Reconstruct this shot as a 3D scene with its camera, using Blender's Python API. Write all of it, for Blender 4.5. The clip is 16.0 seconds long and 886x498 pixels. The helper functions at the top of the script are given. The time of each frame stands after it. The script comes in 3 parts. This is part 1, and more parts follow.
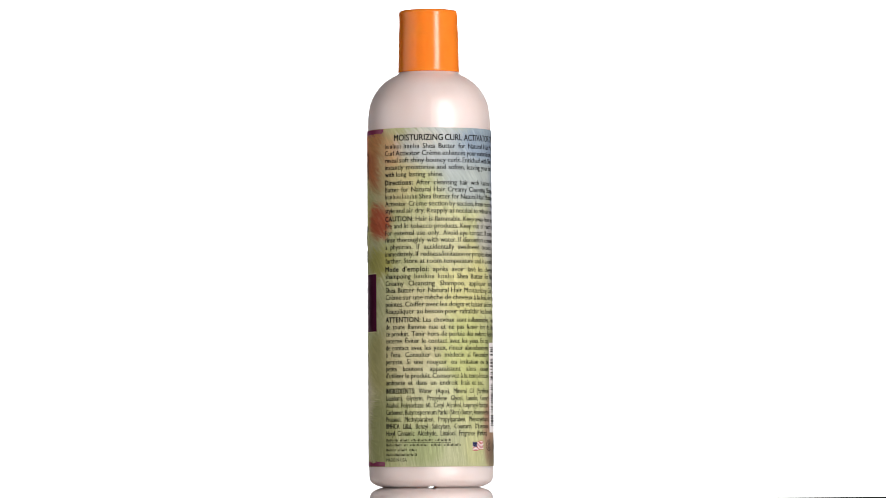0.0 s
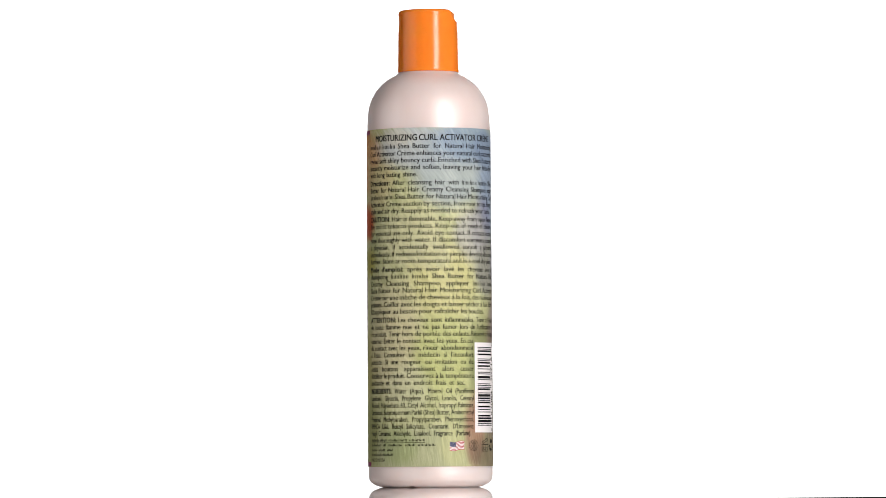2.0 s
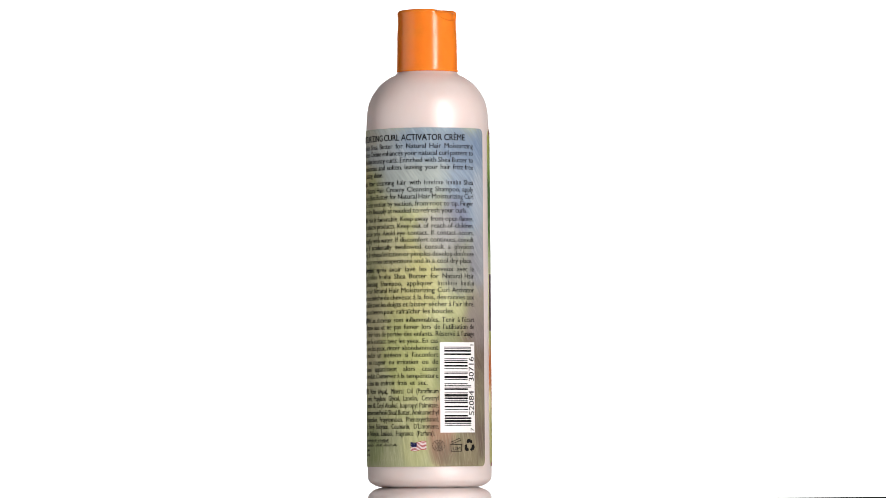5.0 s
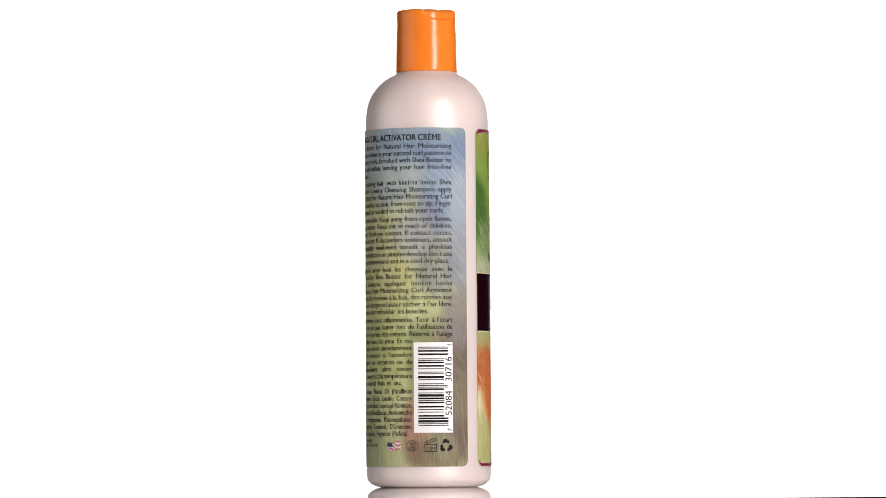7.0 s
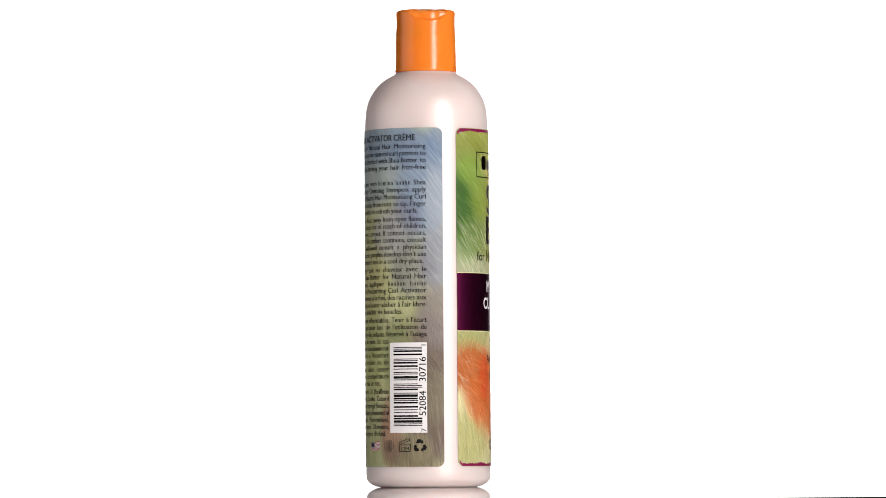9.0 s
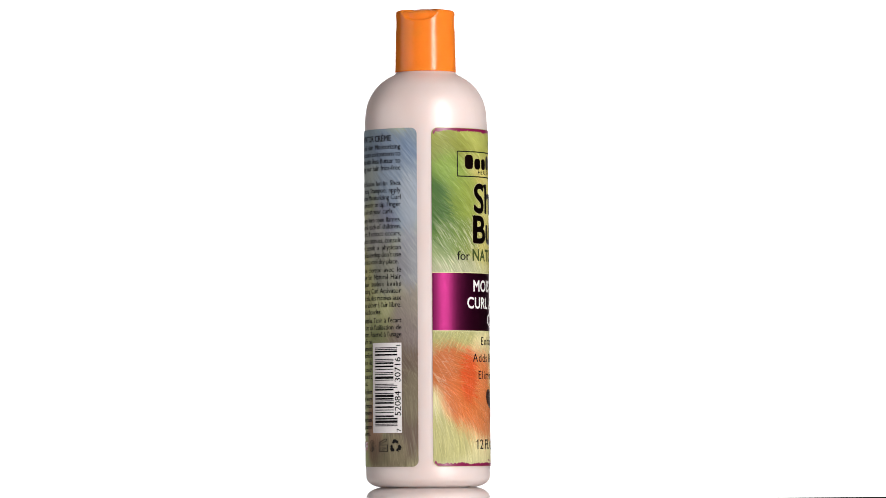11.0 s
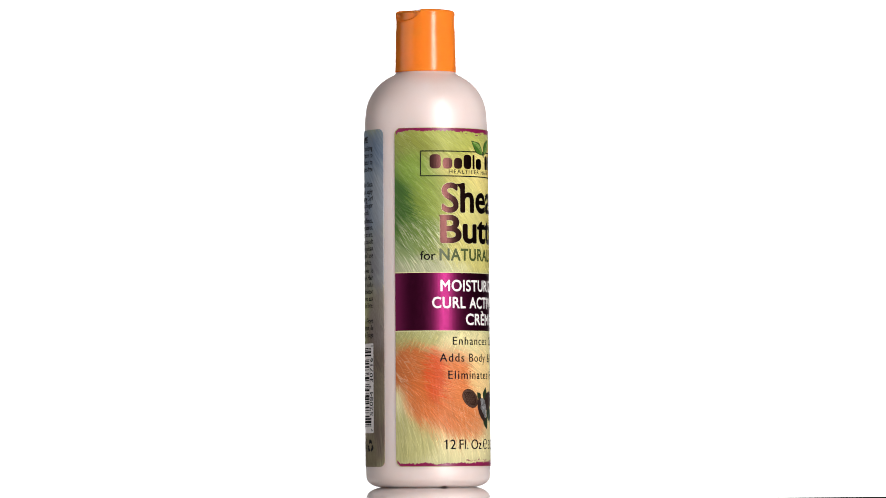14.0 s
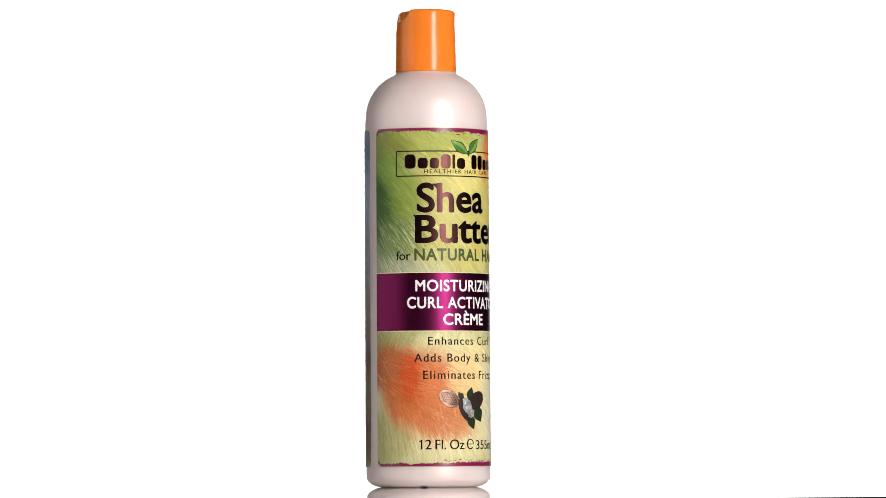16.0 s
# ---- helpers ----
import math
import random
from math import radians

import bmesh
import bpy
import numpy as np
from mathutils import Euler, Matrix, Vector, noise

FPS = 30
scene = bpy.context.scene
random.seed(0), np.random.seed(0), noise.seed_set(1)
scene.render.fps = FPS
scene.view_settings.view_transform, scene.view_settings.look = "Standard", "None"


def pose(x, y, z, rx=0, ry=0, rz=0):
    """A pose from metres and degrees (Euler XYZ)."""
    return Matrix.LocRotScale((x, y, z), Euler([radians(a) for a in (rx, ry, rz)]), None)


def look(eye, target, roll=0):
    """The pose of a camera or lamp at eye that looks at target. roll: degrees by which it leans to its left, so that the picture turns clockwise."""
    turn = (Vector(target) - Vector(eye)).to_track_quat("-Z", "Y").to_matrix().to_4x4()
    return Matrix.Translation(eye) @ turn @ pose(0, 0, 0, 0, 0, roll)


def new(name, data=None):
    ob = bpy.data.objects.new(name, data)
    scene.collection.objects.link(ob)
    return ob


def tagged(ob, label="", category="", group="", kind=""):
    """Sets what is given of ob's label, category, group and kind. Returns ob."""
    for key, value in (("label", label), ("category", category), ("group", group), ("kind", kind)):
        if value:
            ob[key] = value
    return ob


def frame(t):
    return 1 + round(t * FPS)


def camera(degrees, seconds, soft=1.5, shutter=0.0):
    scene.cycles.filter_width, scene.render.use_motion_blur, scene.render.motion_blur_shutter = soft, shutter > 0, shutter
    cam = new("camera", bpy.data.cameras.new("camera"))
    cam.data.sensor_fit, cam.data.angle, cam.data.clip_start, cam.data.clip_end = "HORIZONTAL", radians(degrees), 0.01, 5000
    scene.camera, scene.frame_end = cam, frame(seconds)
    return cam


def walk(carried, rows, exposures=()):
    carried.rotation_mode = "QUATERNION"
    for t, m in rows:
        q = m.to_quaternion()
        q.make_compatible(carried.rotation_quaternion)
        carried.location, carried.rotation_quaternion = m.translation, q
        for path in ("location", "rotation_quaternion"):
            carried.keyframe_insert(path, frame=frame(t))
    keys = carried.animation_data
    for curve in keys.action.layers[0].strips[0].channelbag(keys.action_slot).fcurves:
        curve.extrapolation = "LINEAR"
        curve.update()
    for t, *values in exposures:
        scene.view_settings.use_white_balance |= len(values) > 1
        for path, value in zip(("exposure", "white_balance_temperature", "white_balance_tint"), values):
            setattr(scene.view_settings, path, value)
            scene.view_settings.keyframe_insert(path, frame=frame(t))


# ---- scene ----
# A round lotion bottle turns on a white turntable in a studio.
TURN_RATE = 11.68          # degrees a second, clockwise from above
OFF_AXIS, OFF_ANGLE = 0.00080, 55.0   # the bottle stands a little off the axis

cam = camera(9.96, 16.0, soft=0.85)
EYE = Vector((0.0, -2.312, 0.0173))
YAW, PITCH = radians(0.165), radians(2.252)
AIM = EYE + Vector((math.sin(YAW) * math.cos(PITCH), math.cos(YAW) * math.cos(PITCH), math.sin(PITCH)))
walk(cam, [(0.0, look(EYE, AIM, -0.37)), (16.0, look(EYE, AIM, -0.37))])

# ---- light ----
world = bpy.data.worlds.new("studio")
scene.world = world
world.use_nodes = True
world.node_tree.nodes["Background"].inputs["Color"].default_value = (0.9, 0.95, 1.0, 1)
world.node_tree.nodes["Background"].inputs["Strength"].default_value = 0.0


def softbox(name, eye, target, width, height, watts, colour=(1, 1, 1)):
    lamp = bpy.data.lights.new(name, "AREA")
    lamp.shape, lamp.size, lamp.size_y, lamp.energy, lamp.color = "RECTANGLE", width, height, watts, colour
    ob = new(name, lamp)
    ob.matrix_world = look(eye, target)
    return ob


def around(azimuth, distance, z):
    """A place round the bottle; 0 degrees is towards the camera, positive to its right."""
    a = radians(azimuth)
    return (distance * math.sin(a), -distance * math.cos(a), z)


softbox("key_softbox", around(32, 1.25, 0.45), (0, 0, 0.45), 0.32, 0.78, 18.6, (1.0, 0.967, 0.97))
softbox("fill_softbox", around(-78, 1.6, 0.36), (0, 0, 0.15), 1.9, 0.95, 7.6, (1.0, 0.965, 0.97))


# ---- materials ----
def lin(r, g, b):
    """Display colour (0 to 255) to linear."""
    f = lambda c: c / 12.92 if c <= 0.04045 else ((c + 0.055) / 1.055) ** 2.4
    return (f(r / 255), f(g / 255), f(b / 255), 1)


class Nodes:
    """Short hand for building a node tree."""

    def __init__(self, name):
        self.mat = bpy.data.materials.new(name)
        self.mat.use_nodes = True
        self.tree = self.mat.node_tree
        self.shader = self.tree.nodes["Principled BSDF"]

    def set(self, socket, value):
        if isinstance(value, bpy.types.NodeSocket):
            self.tree.links.new(value, socket)
        else:
            socket.default_value = value

    def surface(self, **values):
        for key, value in values.items():
            self.set(self.shader.inputs[key.replace("_", " ")], value)
        return self.mat

    def maths(self, op, a, b=0.0):
        n = self.tree.nodes.new("ShaderNodeMath")
        n.operation = op
        self.set(n.inputs[0], a), self.set(n.inputs[1], b)
        return n.outputs[0]

    def vmath(self, op, a, b=(0, 0, 0)):
        n = self.tree.nodes.new("ShaderNodeVectorMath")
        n.operation = op
        self.set(n.inputs[0], a), self.set(n.inputs[1], b)
        return n.outputs["Value"] if op == "LENGTH" else n.outputs["Vector"]

    def mixin(self, fac, a, b, blend="MIX"):
        n = self.tree.nodes.new("ShaderNodeMix")
        n.data_type, n.blend_type = "RGBA", blend
        socks = [s for s in n.inputs if s.type == "RGBA"]
        self.set(n.inputs[0], fac), self.set(socks[0], a), self.set(socks[1], b)
        return next(o for o in n.outputs if o.type == "RGBA")

    def ramp(self, value, lo, hi, a=0.0, b=1.0, smooth=True):
        n = self.tree.nodes.new("ShaderNodeMapRange")
        n.interpolation_type = "SMOOTHSTEP" if smooth else "LINEAR"
        for i, v in enumerate((value, lo, hi, a, b)):
            self.set(n.inputs[i], v)
        return n.outputs[0]

    def coords(self, which="Object"):
        return self.tree.nodes.new("ShaderNodeTexCoord").outputs[which]

    def mapping(self, vec, scale=(1, 1, 1), rot=(0, 0, 0), loc=(0, 0, 0)):
        n = self.tree.nodes.new("ShaderNodeMapping")
        self.set(n.inputs["Vector"], vec)
        n.inputs["Scale"].default_value, n.inputs["Rotation"].default_value, n.inputs["Location"].default_value = scale, rot, loc
        return n.outputs[0]

    def noise(self, vec, scale, detail=3.0, rough=0.5, distort=0.0, out=0):
        n = self.tree.nodes.new("ShaderNodeTexNoise")
        self.set(n.inputs["Vector"], vec)
        n.inputs["Scale"].default_value, n.inputs["Detail"].default_value = scale, detail
        n.inputs["Roughness"].default_value, n.inputs["Distortion"].default_value = rough, distort
        return n.outputs[out]

    def bump(self, height, strength, distance):
        n = self.tree.nodes.new("ShaderNodeBump")
        self.set(n.inputs["Height"], height)
        n.inputs["Strength"].default_value, n.inputs["Distance"].default_value = strength, distance
        return n.outputs[0]


def plain(name, rgb, rough=0.5, metal=0.0, vary=0.06, scale=900.0, bump=0.0, **more):
    """A surface of one colour with faint grain at two scales."""
    n = Nodes(name)
    co = n.coords()
    fine, broad = n.noise(co, scale, 3), n.noise(co, scale / 14, 2)
    tone = n.maths("ADD", n.ramp(fine, 0.3, 0.7, 1 - vary, 1 + vary), n.ramp(broad, 0.3, 0.7, -vary, vary))
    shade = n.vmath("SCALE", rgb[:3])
    n.set(shade.node.inputs["Scale"], tone)
    n.surface(Base_Color=shade, Roughness=n.ramp(broad, 0.2, 0.8, rough * 0.9, rough * 1.1), Metallic=metal, **more)
    if bump:
        n.surface(Normal=n.bump(fine, bump, 0.0003))
    return n.mat


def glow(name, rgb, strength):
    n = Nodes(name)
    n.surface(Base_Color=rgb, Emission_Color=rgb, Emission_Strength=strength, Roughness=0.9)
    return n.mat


def foil_material(name, rgb, rough):
    """Metallic printing foil with a fine upright brushing."""
    n = Nodes(name)
    co = n.coords()
    streak = n.noise(n.mapping(co, (1, 1, 0.5)), 900, 2)
    n.surface(Base_Color=rgb, Metallic=1.0, Roughness=n.ramp(streak, 0.3, 0.7, rough * 0.94, rough * 1.06))
    return n.mat


def pearl_material():
    """Pearly pink-beige plastic with a soft sheen and faint moulding marks."""
    n = Nodes("pearl_plastic")
    co = n.coords()
    broad = n.noise(n.mapping(co, (1, 1, 0.35)), 60, 3)
    col = n.mixin(n.ramp(broad, 0.3, 0.7), lin(238, 219, 212), lin(243, 226, 220))
    n.surface(Base_Color=col, Metallic=0.08, Roughness=n.ramp(broad, 0.2, 0.8, 0.40, 0.47), Specular_IOR_Level=0.6,
              Subsurface_Weight=0.6, Subsurface_Radius=(1.0, 0.85, 0.75), Subsurface_Scale=0.007)
    return n.mat


DEG = 0.0491               # centimetres of label to a degree of turn
ROW = 0.0254               # centimetres to a row of the artwork


def art_material(name="painted_label", strokes_apart=False):
    """The painted artwork of the wrap label: soft areas of colour under fine hair-like strokes.
    strokes_apart: for single brush strokes, each with a tone of its own."""
    n = Nodes(name)
    uv = n.coords("UV")
    warp = n.vmath("MULTIPLY", n.vmath("SUBTRACT", n.noise(uv, 0.35, 1, out=1), (0.5, 0.5, 0.5)), (0.45, 0.45, 0))
    bent = n.vmath("ADD", uv, warp)
    cloud = n.noise(uv, 1.3, 3, 0.6)
    down = n.tree.nodes.new("ShaderNodeSeparateXYZ")
    n.set(down.inputs[0], n.vmath("ADD", uv, n.vmath("SCALE", n.vmath("SUBTRACT", n.noise(uv, 0.9, 2, out=1), (0.5, 0.5, 0.5)))))
    down.inputs[0].links[0].from_node.inputs[1].links[0].from_node.inputs["Scale"].default_value = 2.5
    row = down.outputs[1]

    def strokes(angle, across, along, detail=3):
        """Noise drawn out along a direction, in degrees below the horizontal."""
        turned = n.mapping(bent, rot=(0, 0, -radians(90 + angle)))
        return n.noise(n.mapping(turned, (across, along, 1)), 1.0, detail, 0.55, 0.15)

    upper, middle, lower = strokes(48, 11, 0.8), strokes(28, 10, 0.8), strokes(84, 11, 0.7)
    fine_upper, fine_lower = strokes(56, 17, 0.7, 1), strokes(84, 16, 0.7, 1)
    is_mid, is_low = n.ramp(row, 520 * ROW, 600 * ROW), n.ramp(row, 640 * ROW, 740 * ROW)
    hair = n.mixin(is_low, n.mixin(is_mid, upper, middle), lower)
    thin = n.mixin(is_low, fine_upper, fine_lower)
    # areas are pushed about along the strokes, so that their rims fray
    sway = n.maths("SUBTRACT", hair, 0.5)
    drift = n.vmath("SCALE", (0.5, 0.8, 0))
    n.set(drift.node.inputs["Scale"], sway)
    place = n.vmath("ADD", uv, drift)
    colour = n.mixin(n.ramp(cloud, 0.35, 0.65), lin(198, 198, 148), lin(180, 182, 130))
    for a, at, ra, rr, rgb, amount in AREAS:
        d = n.vmath("SUBTRACT", place, (a * DEG, at * ROW, 0))
        d = n.vmath("LENGTH", n.vmath("MULTIPLY", d, (1 / (ra * DEG), 1 / (rr * ROW), 0)))
        colour = n.mixin(n.ramp(d, 1.05, 0.5, 0, amount), colour, lin(*rgb))
    tone = n.maths("ADD", n.ramp(hair, 0.33, 0.67, 0.87, 1.1, False), n.ramp(thin, 0.3, 0.7, -0.06, 0.06, False))
    shade = n.vmath("SCALE", colour)
    n.set(shade.node.inputs["Scale"], tone)
    bright = 0.06
    for a, at, ra, rr, amount in ((158, 440, 40, 70, 0.5), (200, 400, 50, 60, 0.2), (138, 700, 20, 110, 0.2), (205, 735, 40, 45, 0.12)):
        d = n.vmath("SUBTRACT", uv, (a * DEG, at * ROW, 0))
        d = n.vmath("LENGTH", n.vmath("MULTIPLY", d, (1 / (ra * DEG), 1 / (rr * ROW), 0)))
        bright = n.maths("ADD", bright, n.ramp(d, 1.0, 0.2, 0, amount))
    pale = n.mixin(n.maths("MULTIPLY", n.ramp(thin, 0.52, 0.64), bright), shade, lin(236, 234, 196))
    if strokes_apart:
        own = n.tree.nodes.new("ShaderNodeNewGeometry").outputs["Random Per Island"]
        split = n.tree.nodes.new("ShaderNodeSeparateXYZ")
        n.set(split.inputs[0], uv)
        back = n.ramp(split.outputs[0], 296 * DEG, 306 * DEG)
        tone = n.maths("ADD", n.maths("MULTIPLY", n.ramp(own, 0, 1, -0.17, 0.19, False), n.ramp(back, 0, 1, 1.0, 0.5, False)), 1.0)
        lit = n.vmath("SCALE", pale)
        n.set(lit.node.inputs["Scale"], tone)
        spare = n.maths("FRACT", n.maths("MULTIPLY", own, 7.31))
        streak = n.maths("MULTIPLY", n.ramp(spare, 0.78, 0.95), n.ramp(back, 0, 1, 0.6, 0.15, False))
        pale = n.mixin(streak, lit, n.vmath("ADD", n.vmath("MULTIPLY", lit, (1.25, 1.3, 1.35)), (0.05, 0.05, 0.03)))
    n.surface(Base_Color=pale, Roughness=0.5, Specular_IOR_Level=0.15)
    return n.mat


# areas of the artwork: turn, row, half widths in both, colour, amount (front 134 to 301, back 301 to 479 degrees)
AREAS = [
    # front, upper half
    (215, 370, 85, 150, (206, 194, 108), 1.0),
    (190, 245, 70, 40, (172, 178, 76), 0.8),
    (144, 262, 34, 46, (140, 146, 64), 0.85),
    (142, 362, 46, 116, (116, 144, 66), 0.75),
    (137, 376, 30, 92, (76, 112, 50), 0.95),
    (133, 350, 18, 60, (62, 98, 42), 0.6),
    (150, 300, 20, 36, (134, 164, 62), 0.6),
    (168, 352, 26, 60, (140, 158, 66), 0.7),
    (160, 420, 30, 46, (112, 134, 70), 0.75),
    (152, 472, 46, 26, (172, 176, 142), 0.85),
    (140, 446, 16, 26, (146, 164, 112), 0.6),
    (208, 352, 30, 60, (212, 206, 126), 0.7),
    (226, 300, 26, 56, (236, 220, 136), 0.75),
    (206, 446, 34, 28, (200, 196, 122), 0.6),
    (190, 474, 22, 16, (208, 208, 160), 0.6),
    (236, 468, 24, 18, (214, 206, 120), 0.6),
    (268, 262, 24, 50, (222, 116, 52), 0.9),
    (252, 290, 18, 34, (224, 164, 70), 0.7),
    (300, 280, 34, 70, (190, 108, 62), 0.9),
    (296, 250, 22, 26, (206, 150, 92), 0.6),
    (303, 388, 24, 42, (186, 84, 48), 0.95),
    (304, 462, 26, 34, (172, 166, 84), 0.9),
    # front, lower half
    (210, 705, 110, 150, (230, 218, 164), 1.0),
    (150, 600, 40, 26, (168, 164, 98), 0.8),
    (204, 604, 34, 28, (230, 218, 160), 0.8),
    (240, 640, 26, 60, (240, 224, 160), 0.8),
    (140, 774, 42, 58, (186, 182, 120), 0.9),
    (268, 720, 26, 120, (222, 216, 192), 0.8),
    (183, 692, 47, 92, (216, 124, 70), 1.0),
    (204, 742, 36, 46, (208, 120, 68), 0.85),
    (148, 652, 34, 56, (190, 98, 46), 0.95),
    (160, 704, 24, 50, (206, 108, 54), 0.85),
    (169, 664, 12, 58, (210, 80, 36), 0.85),
    (222, 668, 24, 62, (242, 206, 142), 0.85),
    (306, 640, 30, 70, (178, 172, 112), 0.9),
    (306, 760, 30, 80, (160, 162, 106), 0.9),
    # back
    (326, 300, 30, 90, (204, 190, 138), 0.8),
    (322, 268, 16, 34, (212, 166, 120), 0.75),
    (372, 258, 52, 54, (185, 191, 192), 0.9),
    (352, 244, 20, 22, (206, 200, 181), 0.6),
    (405, 305, 48, 80, (168, 178, 181), 0.85),
    (425, 250, 50, 50, (140, 158, 176), 0.9),
    (462, 330, 36, 120, (141, 156, 173), 1.0),
    (474, 352, 16, 64, (167, 175, 184), 0.8),
    (450, 262, 30, 40, (126, 143, 165), 0.8),
    (442, 400, 22, 60, (130, 128, 150), 0.6),
    (424, 420, 22, 60, (179, 177, 176), 0.7),
    (366, 420, 40, 70, (205, 201, 159), 0.6),
    (396, 500, 40, 90, (203, 197, 137), 0.8),
    (384, 452, 24, 34, (192, 190, 154), 0.5),
    (345, 600, 40, 130, (207, 197, 156), 0.7),
    (474, 460, 20, 76, (150, 152, 165), 0.85),
    (450, 480, 26, 60, (133, 132, 137), 0.7),
    (396, 630, 36, 90, (186, 190, 122), 0.8),
    (362, 690, 26, 60, (201, 201, 161), 0.6),
    (375, 800, 60, 60, (173, 175, 137), 0.85),
    (352, 790, 24, 40, (162, 173, 117), 0.6),
    (404, 790, 16, 46, (197, 197, 141), 0.6),
    (470, 690, 42, 190, (118, 103, 90), 1.0),
    (436, 640, 18, 90, (122, 128, 84), 0.7),
    (474, 560, 24, 70, (141, 130, 126), 0.8),
    (429, 764, 16, 80, (164, 122, 104), 0.85),
    (446, 806, 30, 40, (120, 105, 86), 0.8),
    (458, 792, 14, 34, (150, 141, 111), 0.6),
    (474, 700, 12, 60, (139, 132, 105), 0.5),
    (480, 250, 20, 44, (120, 139, 165), 0.8),
]

MAT_PEARL = pearl_material()
MAT_ART = art_material()
MAT_STROKES = art_material("painted_strokes", True)
MAT_CAP = plain("orange_plastic", lin(255, 134, 44), 0.2, vary=0.02, scale=1500, Specular_IOR_Level=0.3, Subsurface_Weight=0.25,
                Subsurface_Radius=(1.0, 0.35, 0.1), Subsurface_Scale=0.005)
MAT_FOIL = foil_material("purple_foil", (0.13, 0.0105, 0.056, 1), 0.38)
MAT_BORDER = plain("purple_ink", lin(134, 20, 74), 0.35, scale=1500)
MAT_BROWN_FOIL = foil_material("dark_brown_foil", (0.052, 0.021, 0.019, 1), 0.33)
MAT_INK = plain("dark_ink", lin(22, 20, 20), 0.6, scale=1500, Specular_IOR_Level=0.15)
MAT_TEXT = plain("grey_black_ink", lin(24, 22, 22), 0.6, scale=1500, Specular_IOR_Level=0.15)
MAT_GREEN_INK = plain("olive_ink", lin(70, 84, 36), 0.5, 0.05, scale=1500)
MAT_WHITE_INK = plain("white_ink", lin(246, 240, 238), 0.4, vary=0.02, scale=1500)
MAT_PALE_INK = plain("pale_yellow_ink", lin(226, 222, 164), 0.5, vary=0.03, scale=1500)
MAT_LEAF = plain("leaf_green_ink", lin(84, 136, 48), 0.36, 0.3, vary=0.12, scale=500)
MAT_LEAF_LIGHT = plain("pale_leaf_ink", lin(136, 172, 84), 0.4, 0.2, vary=0.12, scale=500)
MAT_DARK_LEAF = plain("dark_leaf_ink", lin(36, 56, 34), 0.4, vary=0.15, scale=500)
MAT_NUT = plain("tan_nut_foil", (0.19, 0.11, 0.078), 0.36, 0.8, vary=0.1, scale=700)
MAT_NUT_LINE = plain("brown_line_ink", lin(70, 40, 30), 0.4, 0.5, scale=700)
MAT_DARK_NUT = plain("dark_nut_ink", lin(52, 36, 32), 0.4, vary=0.15, scale=500)
MAT_BUTTER = plain("pale_butter_foil", (0.62, 0.62, 0.63), 0.55, 0.9, vary=0.2, scale=500)
MAT_BUTTER_LIGHT = plain("bright_butter_foil", (0.9, 0.9, 0.91), 0.55, 0.85, vary=0.1, scale=500)
MAT_RED = plain("red_ink", lin(176, 34, 40), 0.4, scale=1500)
MAT_BLUE = plain("blue_ink", lin(26, 28, 76), 0.4, scale=1500)
MAT_DISC = plain("white_acrylic", (0.86, 0.86, 0.86), 0.015, vary=0.01, scale=40)
MAT_BLACK = plain("black_rubber", (0.006, 0.006, 0.006), 0.9, scale=300, Specular_IOR_Level=0.1)
# Backdrop's own emission stands in for the lamps that would light it white.
MAT_BACKDROP = glow("glowing_white_backdrop", (1, 1, 1, 1), 1.15)
MAT_ROOM = plain("grey_studio_paint", (0.06, 0.06, 0.062), 0.8, vary=0.1, scale=30)


# ---- mesh helpers ----
def mesh_of(name, bm, material, smooth=False):
    me = bpy.data.meshes.new(name)
    bm.to_mesh(me)
    bm.free()
    me.materials.append(material)
    if smooth:
        me.polygons.foreach_set("use_smooth", [True] * len(me.polygons))
    return me


def part(name, bm, material, parent, label="", smooth=False):
    ob = new(name, mesh_of(name, bm, material, smooth))
    ob.parent = parent
    return tagged(ob, label)


def box(bm, x0, x1, y0, y1, z0, z1):
    m = Matrix.Translation(((x0 + x1) / 2, (y0 + y1) / 2, (z0 + z1) / 2)) @ Matrix.Diagonal((x1 - x0, y1 - y0, z1 - z0, 1))
    bmesh.ops.create_cube(bm, size=1, matrix=m)
    return bm


def lathe(profile, steps, shape=None):
    """A solid of revolution; profile from bottom centre to top centre; shape(r, z, degrees) may move a vertex."""
    bm = bmesh.new()
    rings = []
    for r, z in profile:
        if r < 1e-6:
            rings.append([bm.verts.new((0, 0, z))])
            continue
        ring = []
        for i in range(steps):
            a = 360 * i / steps
            rr, zz = shape(r, z, a) if shape else (r, z)
            ring.append(bm.verts.new((rr * math.sin(radians(a)), -rr * math.cos(radians(a)), zz)))
        rings.append(ring)
    for low, high in zip(rings, rings[1:]):
        for i in range(steps):
            j = (i + 1) % steps
            if len(low) == 1:
                bm.faces.new((low[0], high[j], high[i]))
            elif len(high) == 1:
                bm.faces.new((low[i], low[j], high[0]))
            else:
                bm.faces.new((low[i], low[j], high[j], high[i]))
    bmesh.ops.recalc_face_normals(bm, faces=bm.faces[:])
    return bm


